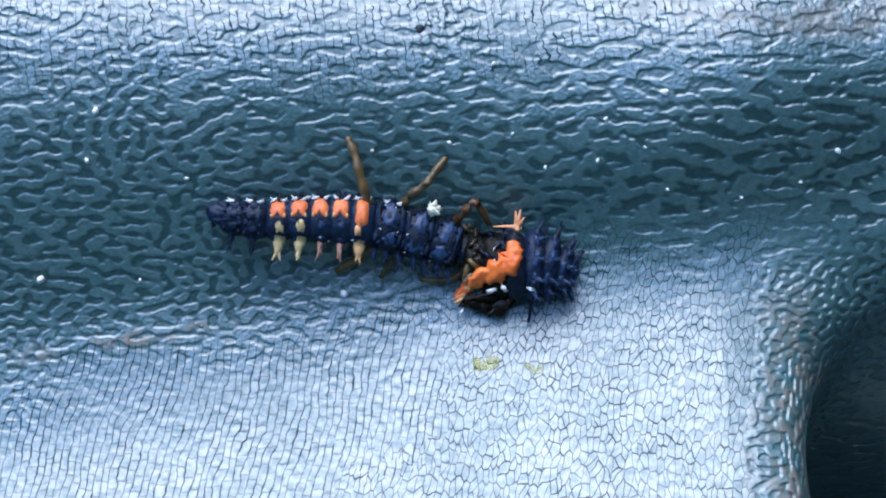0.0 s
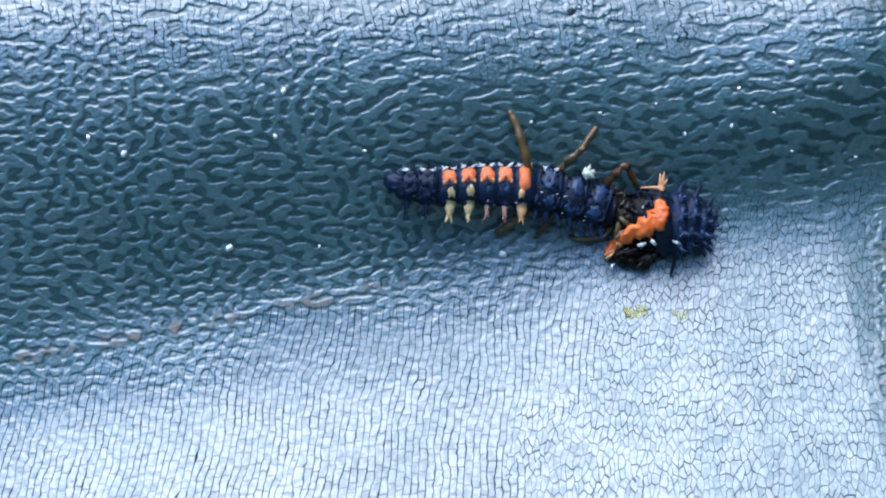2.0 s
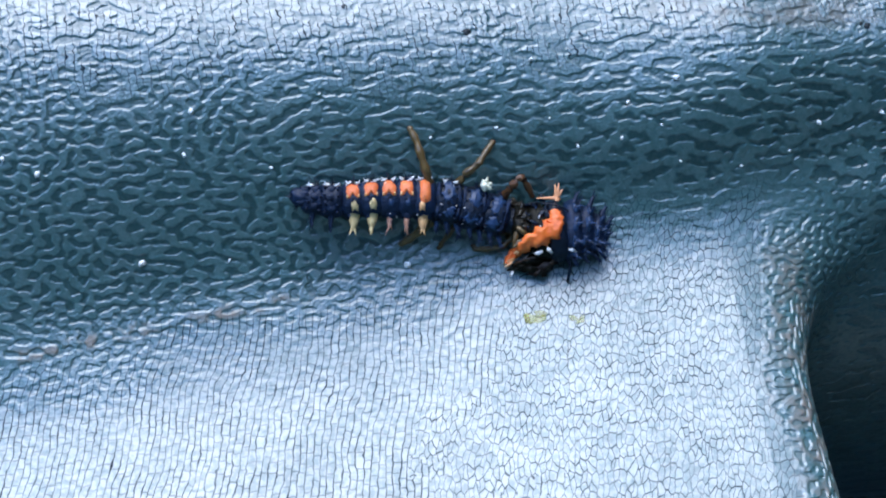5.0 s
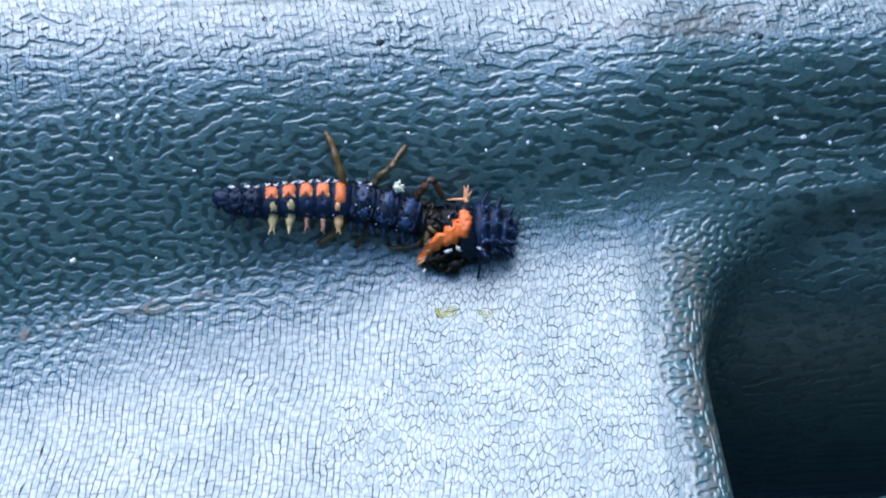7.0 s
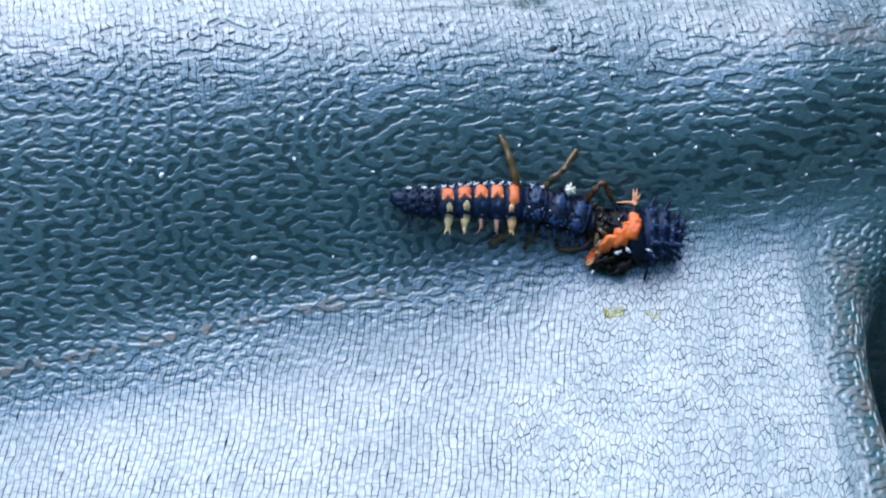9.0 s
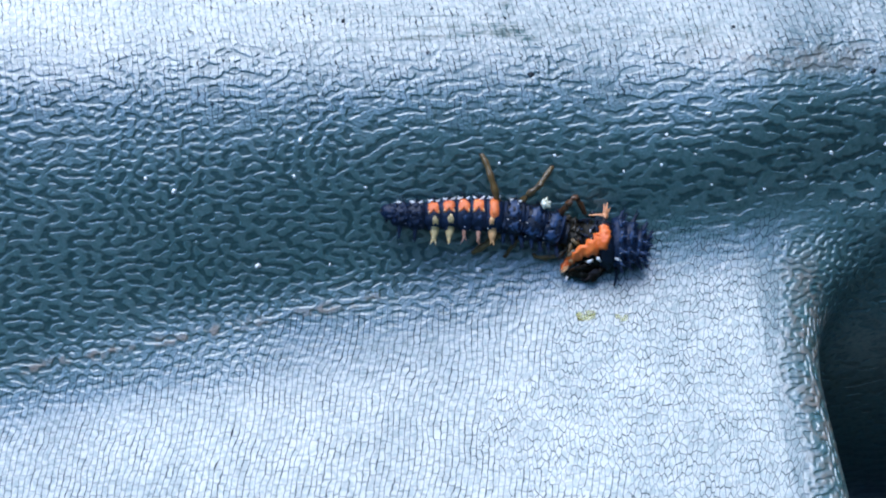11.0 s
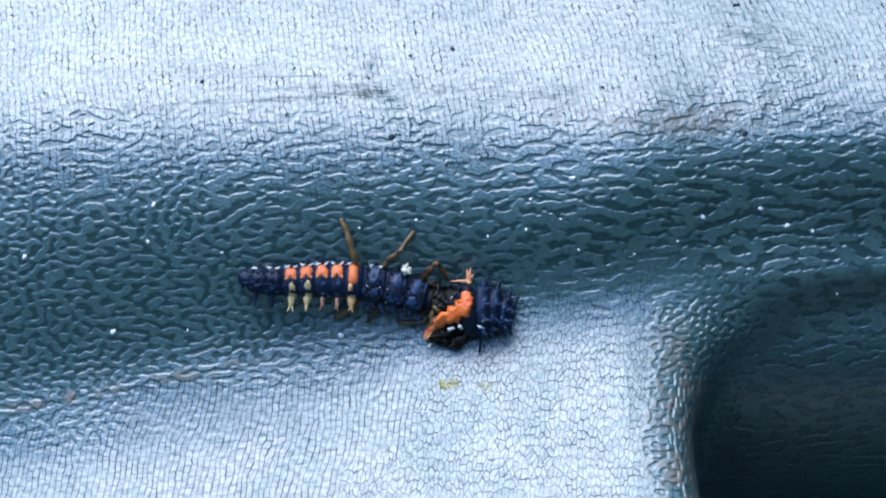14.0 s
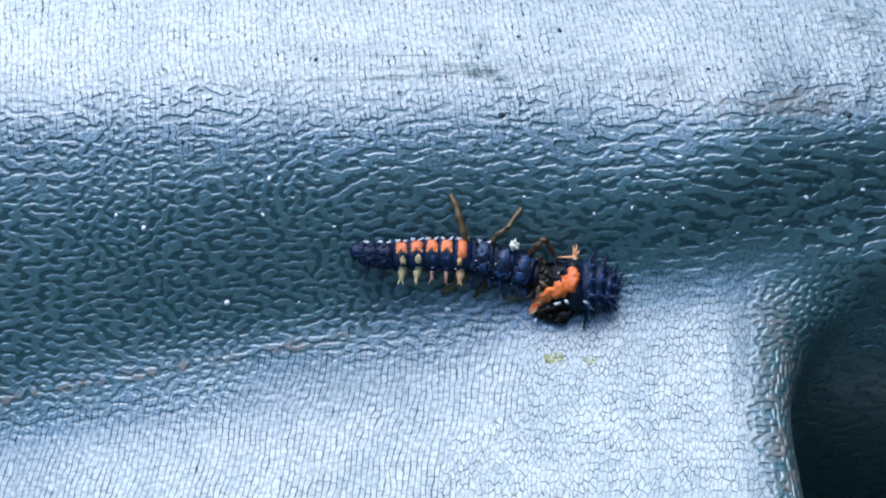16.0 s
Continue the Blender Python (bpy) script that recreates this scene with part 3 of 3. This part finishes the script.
def build_larva():
    t = thing("ladybird_larva", -3.3, 0.8, label="spiny navy-black ladybird larva with orange and cream spots, feeding", category="insect larva")
    rings = {}
    for k, (x, y, w, tn) in enumerate((
        (-7.06, 1.10, 0.35, -14), (-6.68, 1.00, 0.55, -10), (-6.05, 0.94, 0.63, -4), (-5.25, 0.93, 0.68, 0), (-4.58, 0.96, 0.72, 0),
        (-3.92, 0.97, 0.74, 0), (-3.27, 0.95, 0.77, -2), (-2.62, 0.90, 0.80, -5), (-1.72, 0.74, 0.84, -9), (-0.80, 0.50, 0.84, -14), (0.02, 0.22, 0.78, -20),
    )):
        half_l = 0.5 if k < 1 else 0.54 if k < 3 else 0.50 if k < 8 else 0.62
        rings[k] = r = Ring(x, y, w, 0.42 + 0.18 * min(1, k / 4), half_l, tn)
        seg = part("body_segment", ring_mesh(r, k), NAVY if k < 8 else BLACK, t)
        if k < 8:
            # low knobs across the back
            for v in (-0.45, 0.15, 0.62) if k < 3 else (-0.80,):
                p = r.at(0, v)
                part("knob", blob(bmesh.new(), p - Vector((0, 0, 0.07)), (0.22, 0.17, 0.10), r.turn + 25 * math.sin(k * 7 + v * 9), 0.5, k + v, 7, 10), NAVY, seg)
        else:
            # two broad plates on each ring of the thorax
            for v, wide in ((0.44, 0.40), (-0.50, 0.28)):
                p = r.at(0.02, v, -0.12)
                part("back_plate", blob(bmesh.new(), p, (0.25, wide, 0.16), r.turn, 0.42, k + v, 16, 24, 2.3, tilt=-35 * v), PLATE, seg, "dull blue-black plate")
            for u in (-0.62, 0.62):
                part("skin_fold", blob(bmesh.new(), r.at(u, 0.3, -0.09), (0.09, 0.46, 0.11), r.turn + 4, 0.5, k + u, 12, 12), NAVY, seg)
                part("skin_fold", blob(bmesh.new(), r.at(u, -0.5, -0.09), (0.08, 0.24, 0.11), r.turn - 6, 0.5, k + u + 3, 12, 12), NAVY, seg)
    # spots
    for k in range(3, 8):
        r = rings[k]
        if k < 7:
            part("orange_spot", patch(r, 0, 0.50, 0.55, 0.42 + 0.02 * (k % 2), two_lobed, 0.05, k), ORANGE, t, "bright orange raised spot")
            for u in (-0.42, 0.42):
                part("spot_tip", patch(r, u, 0.17, 0.13, 0.12, forked, 0.062, k * 2 + u), PALE_ORANGE, t, "pale orange lobe")
        else:
            part("orange_spot", patch(r, 0, 0.28, 0.56, 0.68, drop_shaped, 0.10, k), ORANGE, t, "long bright orange raised spot")
            part("spot_tip", patch(r, -0.12, -0.36, 0.34, 0.26, forked, 0.11, k), PALE_ORANGE, t, "pale orange forked tip")
        if k in (3, 4):
            part("cream_spot", patch(r, 0.1, -0.32, 0.42, 0.36, forked, 0.05, k + 20), CREAM, t, "cream raised spot")
        elif k < 7:
            part("grey_knob", blob(bmesh.new(), r.at(0.1, -0.25, -0.05), (0.11, 0.17, 0.09), 0, 0.35, k), PLATE, t)
    # branched spines along both flanks and the back
    for k in range(1, 11):
        r = rings[k]
        up, low = r.at(0.05, 0.86), r.at(0.05, -0.95)
        for j, u in enumerate((-0.30, 0.34)):
            p = r.at(u, 0.86)
            if k < 9 and not (k == 1 and j):
                fleck = blob(bmesh.new(), p + Vector((0, 0.03, 0.03)), (0.10 + 0.03 * math.sin(k * 3 + j), 0.045, 0.04), 25 * math.sin(k * 5 + 2 * j) + 20, 1.2, k * 3 + j, 8, 10)
                tube(fleck, [p, p + Vector((0.2 * u, 0.07, 0.06)), p + Vector((0.35 * u, 0.13, 0.08))], [0.05, 0.03, 0.008], 6)
                part("pale_spine", fleck, WHITE, t, "white-tipped spine")
        mat = CREAM if k in (3, 4) else PALE_ORANGE if k == 7 else PINK if k in (5, 6) else NAVY
        a = Vector((-0.12 if k < 8 else 0.05, -1, 0.05))
        part("flank_spine", scolus(bmesh.new(), low + Vector((0, 0.12, 0.02)), a, 0.76 if k < 8 else 0.6, 0.42 if k in (3, 4, 7) else 0.24, 4, k), mat, t)
        if k >= 8:
            for j, u in enumerate((-0.55, 0.6)):
                part("flank_spine", scolus(bmesh.new(), r.at(u, -0.9), (0.3 * u, -1, 0.1), 0.55, 0.2, 5, k * 4 + j), NAVY, t)
        if k >= 8 or k < 3:
            for j, (u, v) in enumerate(((-0.4, 0.7), (0.4, 0.62), (-0.45, 0.25), (0.42, 0.2), (-0.4, -0.25), (0.42, -0.3), (-0.4, -0.65), (0.4, -0.7))):
                part("back_spine", scolus(bmesh.new(), r.at(u, v, -0.03), (0.5 * u, 0.5 * v, 0.9), 0.20, 0.11, 3, k * 9 + j), NAVY, t)
        b = bristles(bmesh.new(), low, (0, -1, 0.2), 0.42, 8, 0.6, k)
        bristles(b, up, (0, 1, 0.3), 0.38, 9, 0.6, k + 50)
        bristles(b, r.at(0, 0.0), (0, -0.1, 1), 0.2, 4, 0.5, k + 90)
        part("bristle_tuft", b, BLACK, t)
    # tail
    b = bristles(bmesh.new(), (-7.5, 1.15, rings[0].z + 0.2), (-0.8, 0.3, 0.4), 0.25, 9, 0.8, 3)
    bristles(b, (-7.3, 0.85, rings[0].z), (-0.5, -1, 0.1), 0.35, 8, 0.6, 4)
    part("bristle_tuft", b, BLACK, t)
    # tiny pale flecks of skin along the back
    rnd = random.Random(12)
    for j in range(16):
        k = rnd.randrange(5, 11)
        p = rings[k].at(rnd.uniform(-0.8, 0.8), rnd.choice((-0.1, -0.15, -0.75, -0.85, 0.75, -0.45)) + rnd.uniform(-0.06, 0.06), 0.02)
        part("pale_fleck", blob(bmesh.new(), p, (rnd.uniform(0.025, 0.06), 0.02, 0.02), rnd.uniform(-60, 60), 0.6, j, 6, 8), WHITE, t, "pale skin fleck")
    # head and jaws, buried in the prey
    hz = float(base(0.75, 0.1)) + 0.62
    head = part("head", blob(bmesh.new(), (0.72, 0.0, hz), (0.42, 0.5, 0.42), -25, 0.12, 9, 12, 20, 2.4), BLACK, t)
    for s in (-1, 1):
        part("jaw", tube(bmesh.new(), smooth_path([(0.95, 0.1 + 0.22 * s, hz + 0.1), (1.2, 0.05 + 0.2 * s, hz + 0.02), (1.32, 0.04 * s, hz - 0.1)]), [0.11 - 0.007 * i for i in range(9)]), BROWN, head)
    # legs: hip, knee, shin, foot, in panel millimetres with the height over the panel
    for pts, wid, mat in (
        (((-2.35, 1.35, 0.55), (-2.50, 1.85, 0.75), (-2.68, 2.45, 0.62), (-2.84, 3.05, 0.32), (-3.05, 3.52, 0.10)), 0.175, AMBER),
        (((-1.45, 1.30, 0.50), (-1.05, 1.72, 0.70), (-0.62, 2.05, 0.66), (-0.28, 2.48, 0.36), (0.05, 2.92, 0.10)), 0.165, AMBER),
        (((0.35, 0.85, 0.50), (0.62, 1.15, 0.85), (0.98, 1.52, 0.95), (1.22, 1.28, 0.90), (1.48, 0.85, 0.80)), 0.165, BROWN),
        (((-2.30, 0.15, 0.40), (-2.62, -0.15, 0.50), (-3.05, -0.45, 0.38), (-3.48, -0.68, 0.14)), 0.200, AMBER),
        (((-1.35, -0.05, 0.40), (-1.62, -0.35, 0.45), (-1.90, -0.70, 0.28), (-2.02, -0.88, 0.10)), 0.120, AMBER),
        (((0.75, -0.55, 0.40), (0.45, -0.88, 0.45), (-0.10, -1.00, 0.40), (-0.62, -0.98, 0.25), (-0.72, -0.85, 0.10)), 0.120, AMBER),
    ):
        path = smooth_path([(x, y, float(base(x, y)) + h) for x, y, h in pts], 4)
        n = len(path)
        leg = part("leg", tube(bmesh.new(), path, [wid * (1 - 0.35 * i / n) * (1 + 0.18 * math.sin(i * 1.57)) for i in range(n)]), mat, t, "translucent amber-brown leg")
        hairs = bmesh.new()
        for i in range(2, n - 1):
            bristles(hairs, path[i], (0, 0.3, 0.8), 0.13, 2, 1.0, i, 0.010)
        part("leg_hair", hairs, BROWN, leg)
        part("claw", blob(bmesh.new(), path[-1], (0.10, 0.075, 0.075), 0, 0.2, n), BROWN, leg)
    return head


HEAD = build_larva()


# ---------------------------------------------------------------- the prey
def build_prey():
    t = thing("prey_larva", 2.4, -0.4, label="half-eaten black larva with a torn orange band, lying curled", category="insect larva")
    rings = []
    rnd = random.Random(5)
    for k, (x, y, w, hl, tn, h) in enumerate((
        (1.15, -0.35, 0.85, 0.50, 12, 0.55), (1.75, -0.45, 1.05, 0.50, 10, 0.62), (2.35, -0.48, 1.15, 0.46, 4, 0.66),
        (2.92, -0.45, 1.10, 0.42, -4, 0.64), (3.42, -0.50, 0.98, 0.38, -10, 0.58), (3.86, -0.62, 0.78, 0.32, -16, 0.50), (4.12, -0.78, 0.55, 0.25, -20, 0.40),
    )):
        r = Ring(x, y, w, 1.2 * h, hl, tn, 0.06)
        rings.append(r)
        seg = part("body_segment", ring_mesh(r, k + 30, 0.16), OLIVE_BLACK if k < 2 else BLACK if k < 3 else NAVY, t)
        if k >= 3:
            for j, v in enumerate((0.70, 0.16, -0.42, -0.78)):
                w = v + rnd.uniform(-0.06, 0.06)
                p = r.at(rnd.uniform(-0.1, 0.2), w, -0.06)
                part("back_plate", blob(bmesh.new(), p, (rnd.uniform(0.09, 0.13), (0.20, 0.30, 0.28, 0.16)[j] * r.w, rnd.uniform(0.12, 0.18)), r.turn + rnd.uniform(-8, 8), 0.5, k * 5 + v, 14, 16, tilt=-30 * v), PLATE, seg, "dull blue-black plate")
                part("bristle_tuft", bristles(bmesh.new(), r.at(0.1, w), (0.35, 0.6 * v, 0.7), 0.42, 9, 0.8, int(k * 7 + v * 10)), NAVY, seg)
                part("back_spine", scolus(bmesh.new(), r.at(0.2, w, -0.05), (0.45 + rnd.uniform(-0.3, 0.3), 0.7 * v, 0.7), rnd.uniform(0.34, 0.5), 0.20, 5, k * 11 + j), PLATE, seg)
            for v in (0.97, -0.97):
                part("flank_spine", scolus(bmesh.new(), r.at(0.1, 0.93 * v), (0.35 + 0.12 * (k - 3), v, 0.15), rnd.uniform(0.45, 0.6), 0.22, 6, k * 17 + int(v * 3)), NAVY, seg)
    def top(x, y):
        """The height of the body's upper side."""
        z = float(base(x, y)) + 0.25
        for r in rings:
            a = radians(-r.turn)
            u = ((x - r.x) * math.cos(a) - (y - r.y) * math.sin(a)) / r.l
            v = ((x - r.x) * math.sin(a) + (y - r.y) * math.cos(a)) / r.w
            if abs(u) < 1 and abs(v) < 1:
                z = max(z, r.z + r.h * math.sqrt(1 - v * v) * (1 - abs(u) ** 2.8) ** 0.36)
        return z

    # torn flesh where the other one feeds
    for k in range(20):
        x, y = rnd.uniform(0.55, 2.0), rnd.uniform(-0.35, 0.85)
        z = top(x, y) + rnd.uniform(-0.03, 0.10)
        part("flesh_shred", blob(bmesh.new(), (x, y, z), (rnd.uniform(0.10, 0.22), rnd.uniform(0.06, 0.12), rnd.uniform(0.06, 0.11)), rnd.uniform(-70, 110), 0.9, k, 10, 12, tilt=rnd.uniform(-40, 40)), OLIVE if x < 1.2 else BLACK, t, "wet olive-brown torn flesh" if x < 1.2 else "")
    for k, (x, y, l, tn) in enumerate(((0.78, -0.62, 0.32, 70), (0.62, -0.42, 0.26, 20), (1.0, -0.45, 0.25, -40), (0.9, -0.85, 0.3, 35))):
        part("flesh_shred", blob(bmesh.new(), (x, y, top(x, y) + 0.03), (l, 0.10, 0.08), tn, 0.6, k + 60, 8, 10), AMBER, t, "amber torn skin")
    # the orange band sweeps down across the body, ragged at its edges
    line = smooth_path([(2.14, 0.30, 0), (2.24, 0.0, 0), (2.14, -0.36, 0), (1.74, -0.64, 0), (1.24, -0.88, 0), (0.84, -1.18, 0), (0.46, -1.62, 0)], 8)
    n = len(line)
    band, rows = bmesh.new(), []
    for k, p in enumerate(line):
        q = k / (n - 1)
        d = (line[min(k + 1, n - 1)] - line[max(k - 1, 0)]).normalized()
        across = Vector((-d.y, d.x, 0))
        wide = 0.15 + 0.22 * math.sin(min(1, q * 3.0) * math.pi / 2) - 0.25 * max(0, q - 0.5) / 0.5
        row = []
        for j in range(13):
            v = -1 + j / 6
            ragged = 1 + 0.55 * noise.noise((k * 0.3, 3.0 * (1 if v > 0 else -1), 7.0)) + 0.3 * noise.noise((k * 0.55, v, 2.0))
            c = p + across * v * wide * ragged
            z = max(top(c.x, c.y), top(p.x, p.y) - 0.12)
            lump = 0.06 * noise.noise((c.x * 5, c.y * 5, 1.0)) + 0.05 * abs(noise.noise((c.x * 8, c.y * 8, 4.0)))
            row.append(band.verts.new((c.x, c.y, z + 0.13 + 0.28 * q * q + lump - 0.2 * v**6)))
        rows.append(row)
    for r, w in zip(rows, rows[1:]):
        for j in range(12):
            band.faces.new((r[j], w[j], w[j + 1], r[j + 1]))
    part("orange_band", band, DEEP_ORANGE, t, "torn orange band")
    for k in range(14):
        p = line[n - 1 - k] + Vector((rnd.uniform(-0.10, 0.10), rnd.uniform(-0.10, 0.10), 0))
        part("torn_tip", blob(bmesh.new(), (p.x, p.y, top(p.x, p.y) + 0.42 - 0.03 * k), (rnd.uniform(0.12, 0.20), 0.055, 0.05), rnd.uniform(20, 70), 0.7, k, 8, 8), PALE_ORANGE, t, "pale orange torn skin")
    tuft = bmesh.new()
    z = float(base(2.4, 0.9)) + 0.75
    for dx, dy, n in ((-0.05, 0.55, 0.45), (0.10, 0.60, 0.5), (0.22, 0.35, 0.3)):
        tube(tuft, [(2.38, 0.72, z), (2.38 + dx * 0.5, 0.72 + dy * 0.4, z + 0.15), (2.38 + dx, 0.70 + dy, z + 0.22)], [0.12, 0.07, 0.02], 8)
    tube(tuft, [(2.5, 0.74, z), (2.0, 0.76, z + 0.15), (1.62, 0.76, z + 0.15)], [0.09, 0.05, 0.02], 8)
    part("orange_spine", tuft, SALMON, t, "pale orange branched spine")
    part("skin_strut", tube(bmesh.new(), smooth_path([(1.55, 0.60, z + 0.15), (2.3, 0.45, z + 0.45), (2.9, 0.15, z + 0.35), (3.6, -0.2, z + 0.2), (4.0, -0.45, z)], 3), [0.03] * 13, 7), BLACK, t)
    legs = []
    # dark underside with folded legs at its lower flank
    for k, (x, y, sx, sy, tn) in enumerate(((1.55, -1.55, 0.62, 0.20, 8), (1.2, -1.78, 0.5, 0.17, -4), (1.95, -1.75, 0.55, 0.2, 30), (2.3, -1.3, 0.6, 0.2, 14))):
        part("underside_fold", blob(bmesh.new(), (x, y, float(base(x, y)) + 0.42), (sx, sy, 0.26), tn, 0.8, k + 11, 14, 18), OLIVE_BLACK if k < 2 else DARK_BROWN, t)
    for pts, wid, mat in (
        (((2.75, -1.30, 0.60), (2.86, -1.72, 0.62), (2.84, -2.10, 0.35), (2.80, -2.36, 0.06)), 0.075, BLACK),
        (((2.35, -1.30, 0.55), (2.15, -1.65, 0.60), (1.95, -1.95, 0.35), (1.85, -2.12, 0.06)), 0.11, BROWN),
        (((1.9, -1.35, 0.7), (1.35, -1.45, 0.75), (0.85, -1.60, 0.55), (0.55, -1.85, 0.2)), 0.07, BROWN),
    ):
        path = smooth_path([(x, y, float(base(x, y)) + h) for x, y, h in pts], 4)
        n = len(path)
        legs.append(part("leg", tube(bmesh.new(), path, [wid * (1 - 0.4 * i / n) for i in range(n)]), mat, t))
    # white flecks of skin on the lower flank
    for k, (x, y, l, tn) in enumerate(((1.55, -1.30, 0.14, 10), (1.95, -1.22, 0.13, -40), (2.83, -1.24, 0.13, -20), (2.98, -0.95, 0.07, 30), (3.35, -1.38, 0.08, 35), (0.62, -2.02, 0.10, 60), (1.3, -1.40, 0.12, 20))):
        z = top(x, y) + (0.05 if y > -1.5 else 0.12) + (0.2 if x < 2.2 else 0)
        part("white_fleck", blob(bmesh.new(), (x, y, z), (l * 0.8, l * 0.5, 0.05), tn, 1.3, k, 9, 12), WHITE, t, "white skin fleck")
    # highlights on the wet wound, put in as white and blue-black specks
    for k in range(12):
        x, y = rnd.uniform(1.15, 1.95), rnd.uniform(-0.35, 0.45)
        part("painted_glint", blob(bmesh.new(), (x, y, top(x, y) + 0.08), (rnd.uniform(0.03, 0.07), 0.025, 0.03), rnd.uniform(40, 120), 0.5, k, 6, 8), WHITE if k % 3 == 0 else PLATE, t)
    b = bristles(bmesh.new(), (4.25, -0.5, rings[-1].z + 0.1), (1, 0.5, 0.2), 0.42, 16, 0.7, 8)
    bristles(b, (4.0, 0.0, rings[-2].z), (0.6, 1, 0.2), 0.4, 14, 0.6, 9)
    bristles(b, (3.3, 0.55, rings[-3].z), (0.2, 1, 0.2), 0.4, 12, 0.6, 10)
    part("bristle_tuft", b, NAVY, t)
    return legs[0]


LEG = build_prey()


# ---------------------------------------------------------------- specks on the panel
def build_specks():
    # a pale crumb on the feeding larva's flank
    x, y = -0.33, 1.30
    crumb = thing("crumb", x, y, float(base(x, y)) + 0.9, label="small cream crumb on the larva's flank", category="crumb")
    z = float(base(x, y)) + 0.9
    bm = bmesh.new()
    for k in range(4):
        blob(bm, (x + 0.07 * math.cos(k * 1.7), y + 0.08 * math.sin(k * 1.7), z + 0.04 * k), (0.17, 0.11, 0.11), k * 50, 0.9, k, 7, 10)
    part("crumb_body", bm, CRUMB, crumb)
    # white dust grains
    for k, (x, y, s) in enumerate((
        (6.92, 5.00, 0.085), (5.12, 4.17, 0.055), (4.92, 2.89, 0.05), (12.67, 3.27, 0.07), (15.22, 3.58, 0.07), (16.47, 2.83, 0.085), (1.56, 5.92, 0.05), (3.27, 2.66, 0.045), (6.40, 3.30, 0.035),
        (11.58, 2.26, 0.04), (2.18, 3.71, 0.035), (-10.98, 4.30, 0.075), (-11.31, 2.77, 0.06), (0.18, 3.43, 0.045), (-13.07, -1.05, 0.09), (-16.50, 2.23, 0.08), (-17.67, 2.80, 0.06),
        (-3.25, -1.48, 0.09), (-8.20, 2.24, 0.045), (-2.28, 3.16, 0.04), (17.63, 2.57, 0.06), (19.04, -0.18, 0.05), (7.23, 1.99, 0.04), (9.69, 1.75, 0.04), (-9.9, -1.05, 0.04),
    )):
        g = thing("dust_grain", x, y, float(base(x, y)) + 0.06, label="tiny white dust grain on the panel", category="dust", group="dust grains on the panel")
        part("grain", blob(bmesh.new(), (x, y, float(base(x, y)) + 0.09), (s * 1.5, s * 1.2, s * 1.1), k * 40, 0.6, k, 6, 9), DUST, g)
    # dark specks on the upper edge
    for k, (x, y, s) in enumerate(((-0.81, 7.03, 0.13), (14.40, 6.75, 0.10), (14.17, 6.86, 0.05), (2.01, 11.15, 0.10), (8.46, 9.03, 0.08), (14.85, 12.90, 0.11), (0.09, 10.87, 0.06), (-9.01, 9.75, 0.09), (-1.73, 9.80, 0.05), (6.07, 6.37, 0.05))):
        g = thing("dirt_speck", x, y, float(base(x, y)), label="small dark dirt speck on the panel", category="dirt", group="dirt specks on the panel")
        part("speck", blob(bmesh.new(), (x, y, float(base(x, y)) + 0.02), (s * 1.2, s, 0.05), k * 35, 0.6, k, 6, 10), DIRT, g)
    # dried yellow droplets below the prey
    for k, (x, y, spots) in enumerate(((1.48, -3.65, ((-0.2, -0.05, 0.2, 0.2), (0.18, 0.1, 0.2, 0.14), (-0.38, -0.02, 0.09, 0.2), (0.1, -0.12, 0.22, 0.12))), (2.97, -3.82, ((-0.1, 0.06, 0.14, 0.1), (0.1, -0.08, 0.14, 0.09), (0.2, 0.06, 0.08, 0.07))))):
        g = thing("yellow_stain", x, y, label="dried yellow-green droplet stain on the panel", category="stain")
        for j, (dx, dy, a, b) in enumerate(spots):
            px, py = x + dx, y + dy
            part("stain_patch", blob(bmesh.new(), (px, py, float(base(px, py)) + 0.0), (a * 1.15, b * 1.15, 0.025), 8 * j, 0.3, j + k * 7, 10, 16, 5.0, tilt=-28), YELLOW, g)


build_specks()


def motions():
    # the feeding head nods a little and one leg of the prey twitches
    nod = [(0, 0.0), (1.0, 0.03), (2.0, -0.03), (3.0, 0.0), (4.2, 0.04), (6.3, -0.02), (7.5, 0.02), (9.0, -0.02), (11.3, 0.02), (13.0, -0.03), (14.5, 0.02), (16, 0.01)]
    walk(HEAD, [(t, pose(d * MM, -0.5 * d * MM, 0)) for t, d in nod])
    twitch = [(0, 0.01, 0.05), (0.5, 0.01, 0.04), (1, -0.03, 0.02), (1.5, 0.0, -0.02), (2.5, 0.01, -0.02), (3, 0.03, -0.02), (3.5, 0.015, 0.0), (4.2, -0.035, -0.035),
              (6.3, -0.01, 0.0), (9.2, 0.0, 0.01), (11.5, -0.01, -0.015), (12.5, 0.01, -0.015), (14, 0.0, 0.015), (15, 0.0, 0.025), (16, 0.0, 0.0)]
    walk(LEG, [(t, pose(dx * MM, dy * MM, 0)) for t, dx, dy in twitch])


motions()
